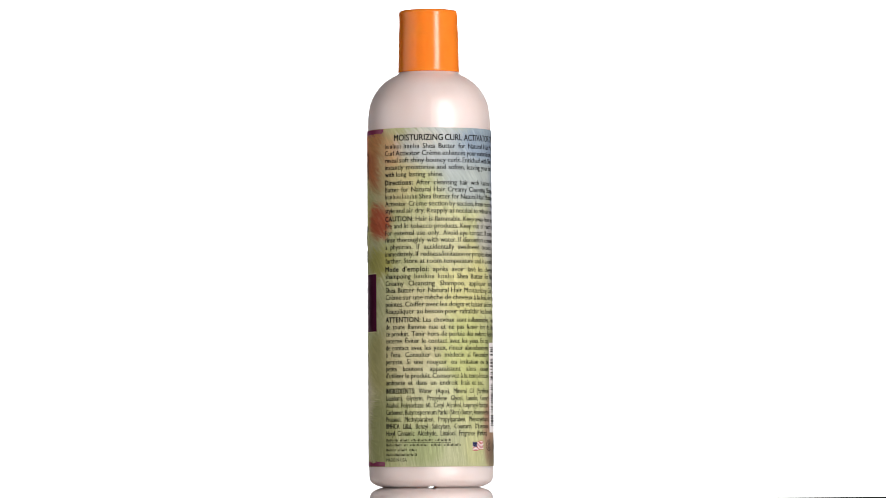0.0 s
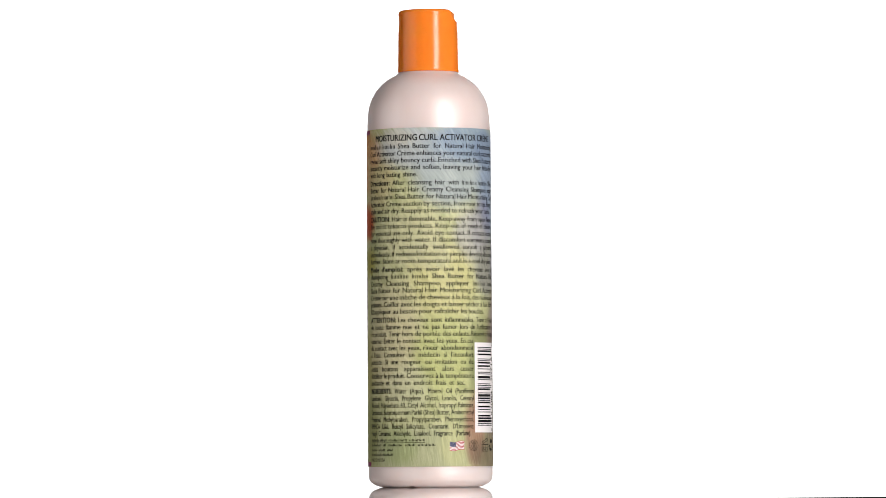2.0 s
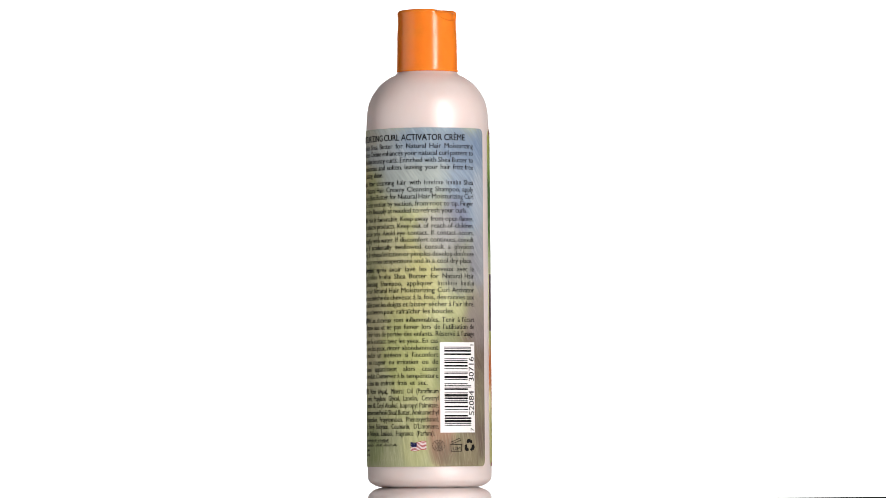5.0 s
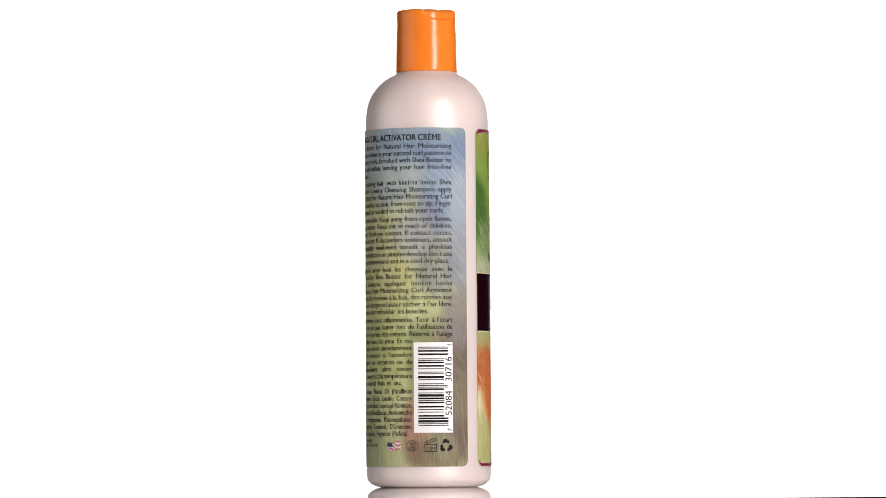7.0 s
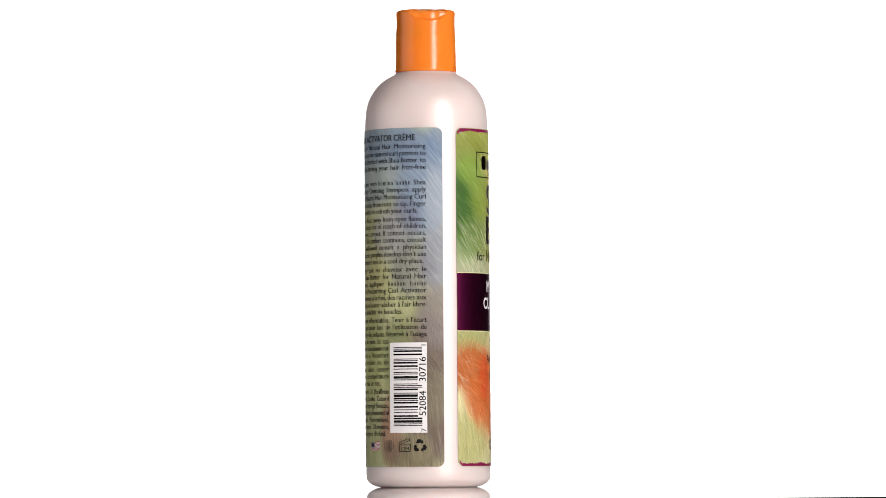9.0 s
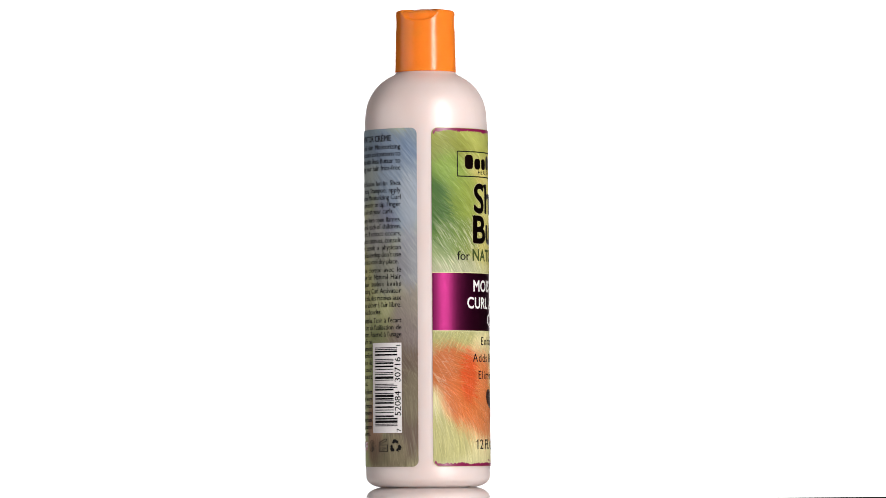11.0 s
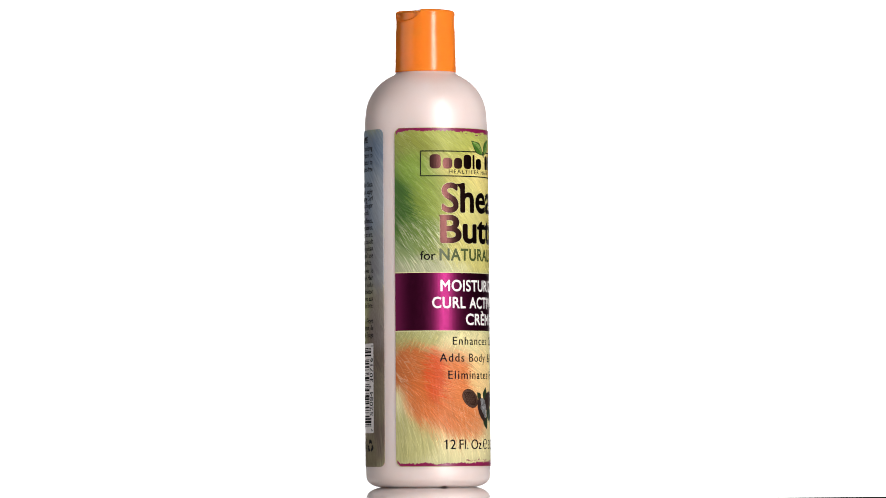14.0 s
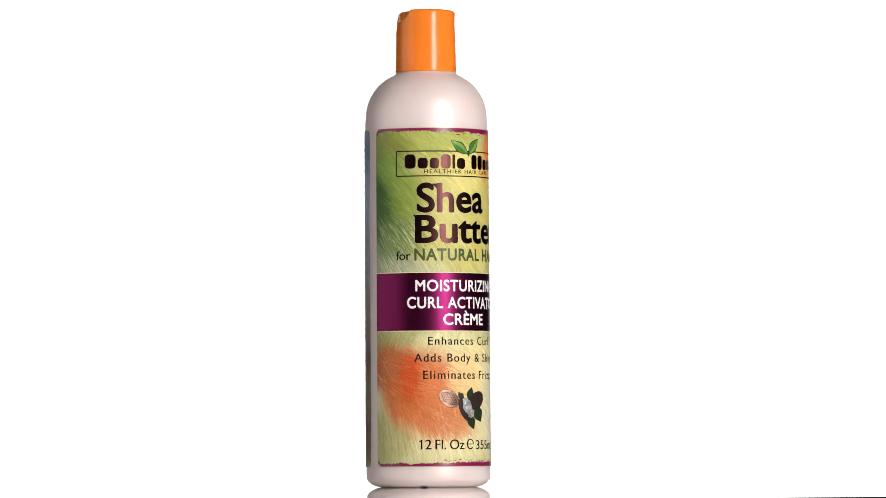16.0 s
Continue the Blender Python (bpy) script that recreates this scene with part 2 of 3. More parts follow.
def smooth_line(points, count):
    """Points on a smooth curve through those given (Catmull-Rom)."""
    out = []
    n = len(points)
    for i in range(n - 1):
        p = [points[max(0, min(n - 1, k))] for k in (i - 1, i, i + 1, i + 2)]
        for s in range(count):
            t = s / count
            out.append(tuple(0.5 * (2 * p[1][k] + (p[2][k] - p[0][k]) * t + (2 * p[0][k] - 5 * p[1][k] + 4 * p[2][k] - p[3][k]) * t * t
                                    + (3 * p[1][k] - p[0][k] - 3 * p[2][k] + p[3][k]) * t ** 3) for k in (0, 1)))
    return out + [points[-1]]


# ---- the studio ----
def studio():
    # Unseen room, added; its dark grey keeps reflections at the bottle's edges dark.
    bm = box(bmesh.new(), -2.6, 2.6, -3.4, 2.2, -0.86, -0.80)
    tagged(new("floor", mesh_of("floor", bm, MAT_ROOM)), "dark grey studio floor, added out of view to keep reflections dark", "floor", kind="structure")
    bm = box(bmesh.new(), -2.6, 2.6, -3.4, 2.2, 2.2, 2.26)
    tagged(new("ceiling", mesh_of("ceiling", bm, MAT_ROOM)), "dark grey studio ceiling, added out of view to keep reflections dark", "ceiling", kind="structure")
    for name, x0, x1, y0, y1 in (("wall_north", -2.6, 2.6, 2.2, 2.3), ("wall_south", -2.6, 2.6, -3.5, -3.4),
                                 ("wall_east", 2.6, 2.7, -3.5, 2.3), ("wall_west", -2.7, -2.6, -3.5, 2.3)):
        bm = box(bmesh.new(), x0, x1, y0, y1, -0.86, 2.26)
        tagged(new(name, mesh_of(name, bm, MAT_ROOM)), "dark grey studio wall, added out of view to keep reflections dark", "wall", kind="structure")
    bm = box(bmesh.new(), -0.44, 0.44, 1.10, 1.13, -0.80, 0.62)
    tagged(new("backdrop", mesh_of("backdrop", bm, MAT_BACKDROP)), "pure white studio backdrop, its even light given by its own glow", "backdrop", kind="structure")


def turntable():
    base = tagged(new("turntable"), "glossy white round turntable with a black rim under the bottle", "turntable")
    R = 0.536
    top = lathe([(0, -0.006), (R - 0.003, -0.006), (R - 0.001, -0.005), (R - 0.0004, -0.0008), (R - 0.0012, -0.00005), (R - 0.002, 0.0), (0.06, 0.0), (0, 0.0)], 256)
    part("disc", top, MAT_DISC, base, "glossy white acrylic disc")
    rim = lathe([(R - 0.02, -0.02), (R + 0.001, -0.02), (R + 0.001, -0.0006), (R - 0.0002, -0.0006), (R - 0.0002, -0.0062), (R - 0.02, -0.0062)], 256)
    part("rim", rim, MAT_BLACK, base, "black rubber rim")
    foot = lathe([(0, -0.80), (0.20, -0.80), (0.20, -0.77), (0.05, -0.75), (0.05, -0.03), (0.3, -0.0065), (0, -0.0065)], 64)
    part("pedestal", foot, MAT_BLACK, base, "black pedestal")
    return base


# ---- the bottle ----
LABEL_START, LABEL_END = 133.3, 479.8
ROW_TOP, ROW_BOTTOM = 227.0, 826.0


def height(row):
    """Height above the turntable of a row of the artwork."""
    return 0.0173 + (795 - row) * 0.00025455


def label_radius(z):
    return 0.02848 - 0.00025 * z / 0.16


def wrap(a, row, lift=0.00005):
    """The place on the label at a turn of a degrees and a row of the artwork."""
    z = height(row)
    r = label_radius(z) + lift
    return Vector((r * math.sin(radians(a)), -r * math.cos(radians(a)), z))


def body(bottle):
    base = [(0.0, 0.0016), (0.012, 0.0016), (0.018, 0.0014), (0.0196, 0.0006), (0.0206, 0.00008), (0.0214, 0.0), (0.0222, 0.0001),
            (0.0238, 0.0005), (0.0254, 0.00115), (0.0269, 0.0022), (0.0278, 0.0034), (0.02815, 0.0052), (0.02820, 0.0075)]
    side = [(label_radius(z) - 0.0003, z) for z in np.linspace(0.0095, 0.1618, 24)]
    top = [(0.02786, 0.1645), (0.02764, 0.1685), (0.02725, 0.1717), (0.02644, 0.1750), (0.02515, 0.1779), (0.02348, 0.1805),
           (0.02155, 0.1828), (0.01905, 0.1849), (0.01670, 0.1864), (0.01480, 0.1873), (0.01400, 0.1880)]
    neck = [(0.0135, 0.1884), (0.0132, 0.1890), (0.0100, 0.1890), (0.0, 0.1890)]
    profile = smooth_line(base, 3) + side + smooth_line(top, 3) + neck

    def notched(r, z, a):
        """Four small gaps in the foot ring, and the faint moulding seam on the shoulder."""
        if z < 0.0009 and r > 0.017:
            for k in range(4):
                d = abs((a - 1.6 - 90 * k + 180) % 360 - 180)
                z = max(z, (0.00025 if k % 2 else 0.0007) * max(0.0, min(1.0, (5.0 - d) / 2.5)))
        if 0.159 < z < 0.187 and a % 180 == 2:
            r += 0.00005
        return r, z

    return part("body", lathe(profile, 360, notched), MAT_PEARL, bottle, "pearly pink-beige plastic body", smooth=True)


def cap(bottle):
    lower = [(0.0, 0.1890), (0.0131, 0.1890), (0.01384, 0.1886), (0.01402, 0.1888), (0.01404, 0.1893), (0.01388, 0.1898),
             (0.01383, 0.1909), (0.01368, 0.1990), (0.013575, 0.20582), (0.013572, 0.205872), (0.01357, 0.20588), (0.0, 0.20588)]
    skirt = part("cap", lathe(lower, 192), MAT_CAP, bottle, "glossy orange plastic flip-top cap", smooth=True)
    upper = [(0.0, 0.2059), (0.01355, 0.205885), (0.01357, 0.205885), (0.013572, 0.205893), (0.013575, 0.20595), (0.01358, 0.2062), (0.01354, 0.2068)]
    upper += [(0.01350 - 0.00022 * math.sin(math.pi * k / 30), 0.2072 + 0.0082 * k / 30) for k in range(1, 31)]
    upper += [(0.01343, 0.2157), (0.01331, 0.21612), (0.01306, 0.21645), (0.0127, 0.21666), (0.0121, 0.21682), (0.0114, 0.21692),
              (0.0106, 0.21699), (0.0097, 0.21705), (0.0087, 0.21710), (0.006, 0.2172), (0.003, 0.2172), (0.0, 0.2172)]

    def scooped(r, z, a):
        """The thumb recess in the front of the lid."""
        d = (a - 114 + 180) % 360 - 180
        low = 0.2166 - 0.0051 * math.sqrt(max(0.0, 1 - (d / 41) ** 2))
        if abs(d) < 41 and z > low and r > 0.0085:
            deep = min(1.0, (z - low) / 0.0007) * min(1.0, (41 - abs(d)) / 4)
            flat = 0.0134 * math.cos(radians(34)) / max(math.cos(radians(d)), 0.5)
            r = r - deep * min(0.0014, max(0.0003, (r - flat) * 0.8 + 0.0003))
            z = z - deep * 0.0007 * (1 if z > 0.2155 else 0)
        return r, z

    part("lid", lathe(upper, 288, scooped), MAT_CAP, skirt, "orange hinged lid with a thumb recess", smooth=True)


def wrap_label(bottle):
    """The one sheet that wraps round the bottle, with rounded corners and real thickness."""
    bm = bmesh.new()
    uv = bm.loops.layers.uv.new("art")
    corner = 11.0
    rows = sorted(set([ROW_TOP + corner * (1 - math.cos(k * math.pi / 16)) for k in range(9)]
                      + [ROW_BOTTOM - corner * (1 - math.cos(k * math.pi / 16)) for k in range(9)]
                      + list(np.linspace(ROW_TOP + corner, ROW_BOTTOM - corner, 40))))
    cols = 300
    art = {}

    def sheet(lift):
        grid = []
        for row in rows:
            d = max(0.0, ROW_TOP + corner - row, row - (ROW_BOTTOM - corner))
            inset = (corner - math.sqrt(max(0.0, corner ** 2 - d ** 2))) * ROW / DEG
            line = []
            for c in range(cols + 1):
                a = LABEL_START + inset + (LABEL_END - LABEL_START - 2 * inset) * c / cols
                v = bm.verts.new(wrap(a, row, lift))
                art[v] = (a * DEG, row * ROW)
                line.append(v)
            grid.append(line)
        return grid

    outer, inner = sheet(0.0), sheet(-0.00026)
    n = len(rows) - 1
    for i in range(n):
        for c in range(cols):
            bm.faces.new((outer[i][c], outer[i + 1][c], outer[i + 1][c + 1], outer[i][c + 1]))
            bm.faces.new((inner[i][c], inner[i][c + 1], inner[i + 1][c + 1], inner[i + 1][c]))
        bm.faces.new((outer[i][0], inner[i][0], inner[i + 1][0], outer[i + 1][0]))
        bm.faces.new((outer[i][cols], outer[i + 1][cols], inner[i + 1][cols], inner[i][cols]))
    for c in range(cols):
        bm.faces.new((outer[0][c], outer[0][c + 1], inner[0][c + 1], inner[0][c]))
        bm.faces.new((outer[n][c], inner[n][c], inner[n][c + 1], outer[n][c + 1]))
    for f in bm.faces:
        for loop in f.loops:
            loop[uv].uv = art[loop.vert]
    me = bpy.data.meshes.new("wrap_label")
    bm.to_mesh(me)
    bm.free()
    me.materials.append(MAT_ART)
    ob = new("wrap_label", me)
    ob.parent = bottle
    return tagged(ob, "printed wrap label with painted green, orange and blue strokes")


def stroke_slope(a, row):
    """Direction of the brushwork, in degrees below the horizontal, at a turn and a row."""
    sway = 26 * noise.noise(Vector((a * 0.022, row * 0.011, 1.7)))
    if a < 301:
        if row < 480:
            base = 38 + 30 * max(0.0, (row - 380) / 100) - 10 * max(0.0, (a - 190) / 60)
        elif row < 640 - max(0.0, a - 200) * 0.6:
            base = 118 if row < 612 else 24
        else:
            base = 22 + 56 * max(0.0, min(1.0, (row - 660 - (a - 140) * 0.9) / 70))
    else:
        base = 50 + 34 * max(0.0, min(1.0, (row - 440) / 160))
        sway *= 0.7
    return base + sway


def brush_strokes(label_ob):
    """Thousands of fine tapered hair strokes; each takes the colour of the place where it begins."""
    rng = random.Random(41)
    verts, faces, roots = [], [], []
    k = ROW / DEG
    for _ in range(15000):
        a = rng.uniform(LABEL_START + 1.0, LABEL_END - 2.0)
        row = rng.uniform(ROW_TOP + 2, ROW_BOTTOM - 3)
        front = a < 301
        # the smooth ground under the small type stays clear of strokes
        if 312 < a < 466 and 236 < row < 768:
            continue
        length = rng.uniform(16, 46) if front else rng.uniform(14, 34)
        if front and 588 < row < 620:
            length *= 0.5
        width = rng.uniform(0.7, 1.5)
        curl = rng.uniform(-5, 5) + 6 * noise.noise(Vector((a * 0.03, row * 0.02, 8.1)))
        lift = rng.uniform(0.000008, 0.000030)
        slope = stroke_slope(a, row) + rng.gauss(0, 4.5)
        x, y, line = a, row, []
        for i in range(6):
            t = i / 5
            w = width * (0.35 + 1.3 * t * (1 - t) * 2) * (1 - 0.5 * t)
            c, q = math.cos(radians(slope)), math.sin(radians(slope))
            line.append((x, y, -q * w / 2 * k, c * w / 2))
            x, y, slope = x + c * length / 5 * k, y + q * length / 5, slope + curl
        if any(not (LABEL_START + 0.8 < p[0] < LABEL_END - 0.8 and ROW_TOP + 1.5 < p[1] < ROW_BOTTOM - 1.5) for p in line):
            continue
        at = len(verts)
        for i, (x, y, dx, dy) in enumerate(line):
            for side in (-1, 1):
                verts.append(wrap(x + side * dx, y + side * dy, lift))
                roots.append(((a + (x - a) * 0.3) * DEG, (row + (y - row) * 0.3) * ROW))
            if i:
                b = at + 2 * i
                faces.append((b - 2, b, b + 1, b - 1))
    me = bpy.data.meshes.new("brushwork")
    me.from_pydata(verts, [], faces)
    layer = me.uv_layers.new(name="art")
    for loop in me.loops:
        layer.data[loop.index].uv = roots[loop.vertex_index]
    me.materials.append(MAT_STROKES)
    ob = new("brushwork", me)
    ob.parent = label_ob
    tagged(ob, "fine hair-like painted strokes", kind="stuff")


# ---- printing on the label ----
def lay(bm, lift, step=0.0):
    """Bends a flat drawing (x: degrees of turn, y: rows downward) onto the label. step: widest facet in degrees."""
    if step:
        xs = [v.co.x for v in bm.verts]
        x = math.floor(min(xs) / step) * step + step
        while x < max(xs):
            bmesh.ops.bisect_plane(bm, geom=bm.verts[:] + bm.edges[:] + bm.faces[:], plane_co=(x, 0, 0), plane_no=(1, 0, 0))
            x += step
    for v in bm.verts:
        v.co = wrap(v.co.x, v.co.y, lift + v.co.z * 0.000007)
    bm.normal_update()
    for f in bm.faces:
        c = f.calc_center_median()
        if f.normal.x * c.x + f.normal.y * c.y < 0:
            f.normal_flip()
    return bm


def poly(bm, points):
    """A filled flat outline."""
    vs = [bm.verts.new((x, y, 0)) for x, y in points]
    f = bm.faces.new(vs)
    bmesh.ops.triangulate(bm, faces=[f])


def rect(bm, a0, a1, r0, r1, steps=1):
    for k in range(steps):
        b0, b1 = a0 + (a1 - a0) * k / steps, a0 + (a1 - a0) * (k + 1) / steps
        bm.faces.new([bm.verts.new((x, y, 0)) for x, y in ((b0, r0), (b1, r0), (b1, r1), (b0, r1))])


def oval(cx, cy, rx, ry, turn=0.0, count=28, squeeze=0.0):
    """Outline of an oval or, squeezed, of a leaf with pointed ends; radii in rows, turned in degrees."""
    c, s = math.cos(radians(turn)), math.sin(radians(turn))
    pts = []
    for k in range(count):
        t = 2 * math.pi * k / count
        x, y = rx * math.cos(t), ry * math.sin(t) * (1 - squeeze * abs(math.cos(t)) ** 1.5)
        pts.append((cx + (x * c - y * s) * ROW / DEG, cy + x * s + y * c))
    return pts


def stroke(bm, points, width, closed=False):
    """A line of even width (in rows) along points (degrees, rows)."""
    k = ROW / DEG
    flat = [Vector((x / k, y)) for x, y in points]
    n = len(flat)
    sides = []
    for i, p in enumerate(flat):
        a = flat[(i - 1) % n] if closed or i > 0 else p
        b = flat[(i + 1) % n] if closed or i < n - 1 else p
        d = (b - a).normalized()
        m = Vector((-d.y, d.x)) * width / 2
        sides.append([bm.verts.new(((q.x) * k, q.y, 0)) for q in (p - m, p + m)])
    for i in range(n if closed else n - 1):
        a, b = sides[i], sides[(i + 1) % n]
        bm.faces.new((a[0], b[0], b[1], a[1]))


GLYPHS = {}


def letters(text, weight, rounds=2, track=1.0):
    """Flat mesh data of a word in the built-in font, one em high: points, faces, left and right end.
    A weight prints it several times, shifted by so much, each print a hair above the last."""
    key = (text, weight, rounds, track)
    if key not in GLYPHS:
        cu = bpy.data.curves.new("word", "FONT")
        cu.body, cu.size, cu.resolution_u, cu.fill_mode, cu.space_character = text, 1.0, rounds, "FRONT", track
        ob = bpy.data.objects.new("word", cu)
        me = ob.to_mesh()
        once = [(v.co.x, v.co.y) for v in me.vertices]
        tris = [tuple(p.vertices) for p in me.polygons]
        ob.to_mesh_clear()
        bpy.data.objects.remove(ob)
        bpy.data.curves.remove(cu)
        xs = [p[0] for p in once]
        if weight == 0:
            shifts = [(0, 0)]
        elif weight < 0.02:
            shifts = [(-weight, 0), (weight, 0)]
        elif weight < 0.025:
            shifts = [(-weight, -weight / 2), (weight, -weight / 2), (weight, weight / 2), (-weight, weight / 2)]
        else:
            shifts = [(weight * math.cos(k * math.pi / 4), weight * math.sin(k * math.pi / 4)) for k in range(8)] + [(0, 0)]
        pts, faces = [], []
        for k, (dx, dy) in enumerate(shifts):
            faces += [tuple(i + len(pts) for i in f) for f in tris]
            pts += [(x + dx, y + dy, k) for x, y in once]
        GLYPHS[key] = (pts, faces, min(xs), max(xs))
    return GLYPHS[key]


def round_block(x, width, top, ring=4):
    """Outline of an upright block with rounded corners, standing on the line."""
    c = min(width, top) * 0.34
    out = []
    for cx, cy, start in ((x + width - c, c, -90), (x + width - c, top - c, 0), (x + c, top - c, 90), (x + c, c, 180)):
        out += [(cx + c * math.cos(radians(start + 90 / (ring - 1) * q)), cy + c * math.sin(radians(start + 90 / (ring - 1) * q)), 0) for q in range(ring)]
    return out


def bar_word(count):
    """Pairs of thin upright bars in place of a word of so many letters, one em high."""
    pts, faces, x = [], [], 0.0
    for k in range(count):
        top = 0.66 if k in (0, 3) and k < count - 1 else 0.46
        for dx, h in ((0.0, top), (0.22, 0.46)):
            faces.append(tuple(range(len(pts), len(pts) + 4)))
            pts += [(x + dx, 0, 0), (x + dx + 0.11, 0, 0), (x + dx + 0.11, h, 0), (x + dx, h, 0)]
        x += 0.5
    return pts, faces, 0.0, x - 0.17


def word(text, weight, rounds=2, track=1.0):
    return bar_word(int(text[1:])) if text[0] == "#" else letters(text, weight, rounds, track)


def set_word(bm, shape, a, base, em, squeeze):
    """Adds a word at turn a, with its foot on row base, em rows high."""
    pts, faces, x0, x1 = shape
    k = em * squeeze * ROW / DEG
    vs = [bm.verts.new((a + (x - x0) * k, base - y * em, z)) for x, y, z in pts]
    for f in faces:
        try:
            bm.faces.new([vs[i] for i in f])
        except ValueError:
            pass
    return (x1 - x0) * k


def block(name, label_ob, lines, a0, em, bold_words=0, space=0.29, weight=0.0195):
    """A justified paragraph: lines of (row, end turn, text); the first bold_words words are bold."""
    k = em * ROW / DEG
    fits = []
    for i, (row, a1, text) in enumerate(lines):
        ws = text.split()
        shapes = [word(w, 0.03, 2, 1.08) if i == 0 and j < bold_words else word(w, weight) for j, w in enumerate(ws)]
        total = sum(s[3] - s[2] for s in shapes)
        fits.append((row, a1, shapes, total))
    squeeze = min((a1 - a0) / k / (total + space * (len(sh) - 1)) for _, a1, sh, total in fits)
    for row, a1, shapes, total in fits:
        gap = ((a1 - a0) - total * k * squeeze) / max(1, len(shapes) - 1)
        a = a0
        bm = bmesh.new()
        for s in shapes:
            a += set_word(bm, s, a, row + 0.34 * em, em, squeeze) + gap
        part(name, lay(bm, 0.00007), MAT_TEXT, label_ob)


def headline(name, label_ob, text, a0, a1, top, foot, material, weight=0.0, halo=0.0, halo_material=None, lift=0.00007, track=1.0):
    """One line of type, fitted between two turns and two rows (capital height)."""
    for w, mat, up, nm in ([(halo, halo_material, lift - 0.00007, name + "_outline")] if halo else []) + [(weight, material, lift, name)]:
        bm = bmesh.new()
        em = (foot - top) / 0.682
        rounds = 2 if em < 12 else 3 if em < 18 else 6
        ws = text.split()
        shapes = [word(x, 0.0, rounds, track) for x in ws]
        gap = 0.3 + 1.3 * (track - 1)
        total = sum(s[3] - s[2] for s in shapes) + gap * (len(ws) - 1)
        squeeze = (a1 - a0) / (em * ROW / DEG) / total
        thick = [word(x, w, rounds, track) for x in ws]
        a = a0
        for s, t in zip(shapes, thick):
            set_word(bm, (t[0], t[1], s[2], s[3]), a, foot, em, squeeze)
            a += (s[3] - s[2] + gap) * em * squeeze * ROW / DEG
        part(nm, lay(bm, up, 2.4), mat, label_ob)


def brush_border(label_ob, row, sign, seed, a0, a1):
    """A ragged painted stripe along the edge of the front artwork."""
    bm = bmesh.new()
    old = None
    steps = int((a1 - a0) / 0.35)
    for k in range(steps + 1):
        a = a0 + (a1 - a0) * k / steps
        w = 5.0 + 3.2 * noise.noise(Vector((a * 0.09, seed, 0))) + 2.6 * noise.noise(Vector((a * 0.55, seed, 3))) + 1.5 * noise.noise(Vector((a * 1.9, seed, 7)))
        w += 2.5 * max(0.0, min(1.0, (a - 190) / 40))
        start = 0.6 + max(0.0, 7 - (a - a0) / 0.45 * 1.0) * 0.8
        w = max(1.2, w) + start
        pair = [bm.verts.new((a, row + sign * start, 0)), bm.verts.new((a, row + sign * w, 0))]
        if old:
            bm.faces.new((old[0], pair[0], pair[1], old[1]))
        old = pair
    part("brush_border", lay(bm, 0.00004), MAT_BORDER, label_ob, "ragged purple painted border")
    bm = bmesh.new()
    rng = random.Random(seed)
    for _ in range(26):
        a, r = rng.uniform(200, 300), row + sign * rng.uniform(8.5, 12.5)
        poly(bm, oval(a, r, rng.uniform(1.0, 4.0), rng.uniform(0.4, 0.9), rng.uniform(-15, 15), 8))
    part("paint_speckle", lay(bm, 0.00005), MAT_BORDER, label_ob, "purple paint flecks")


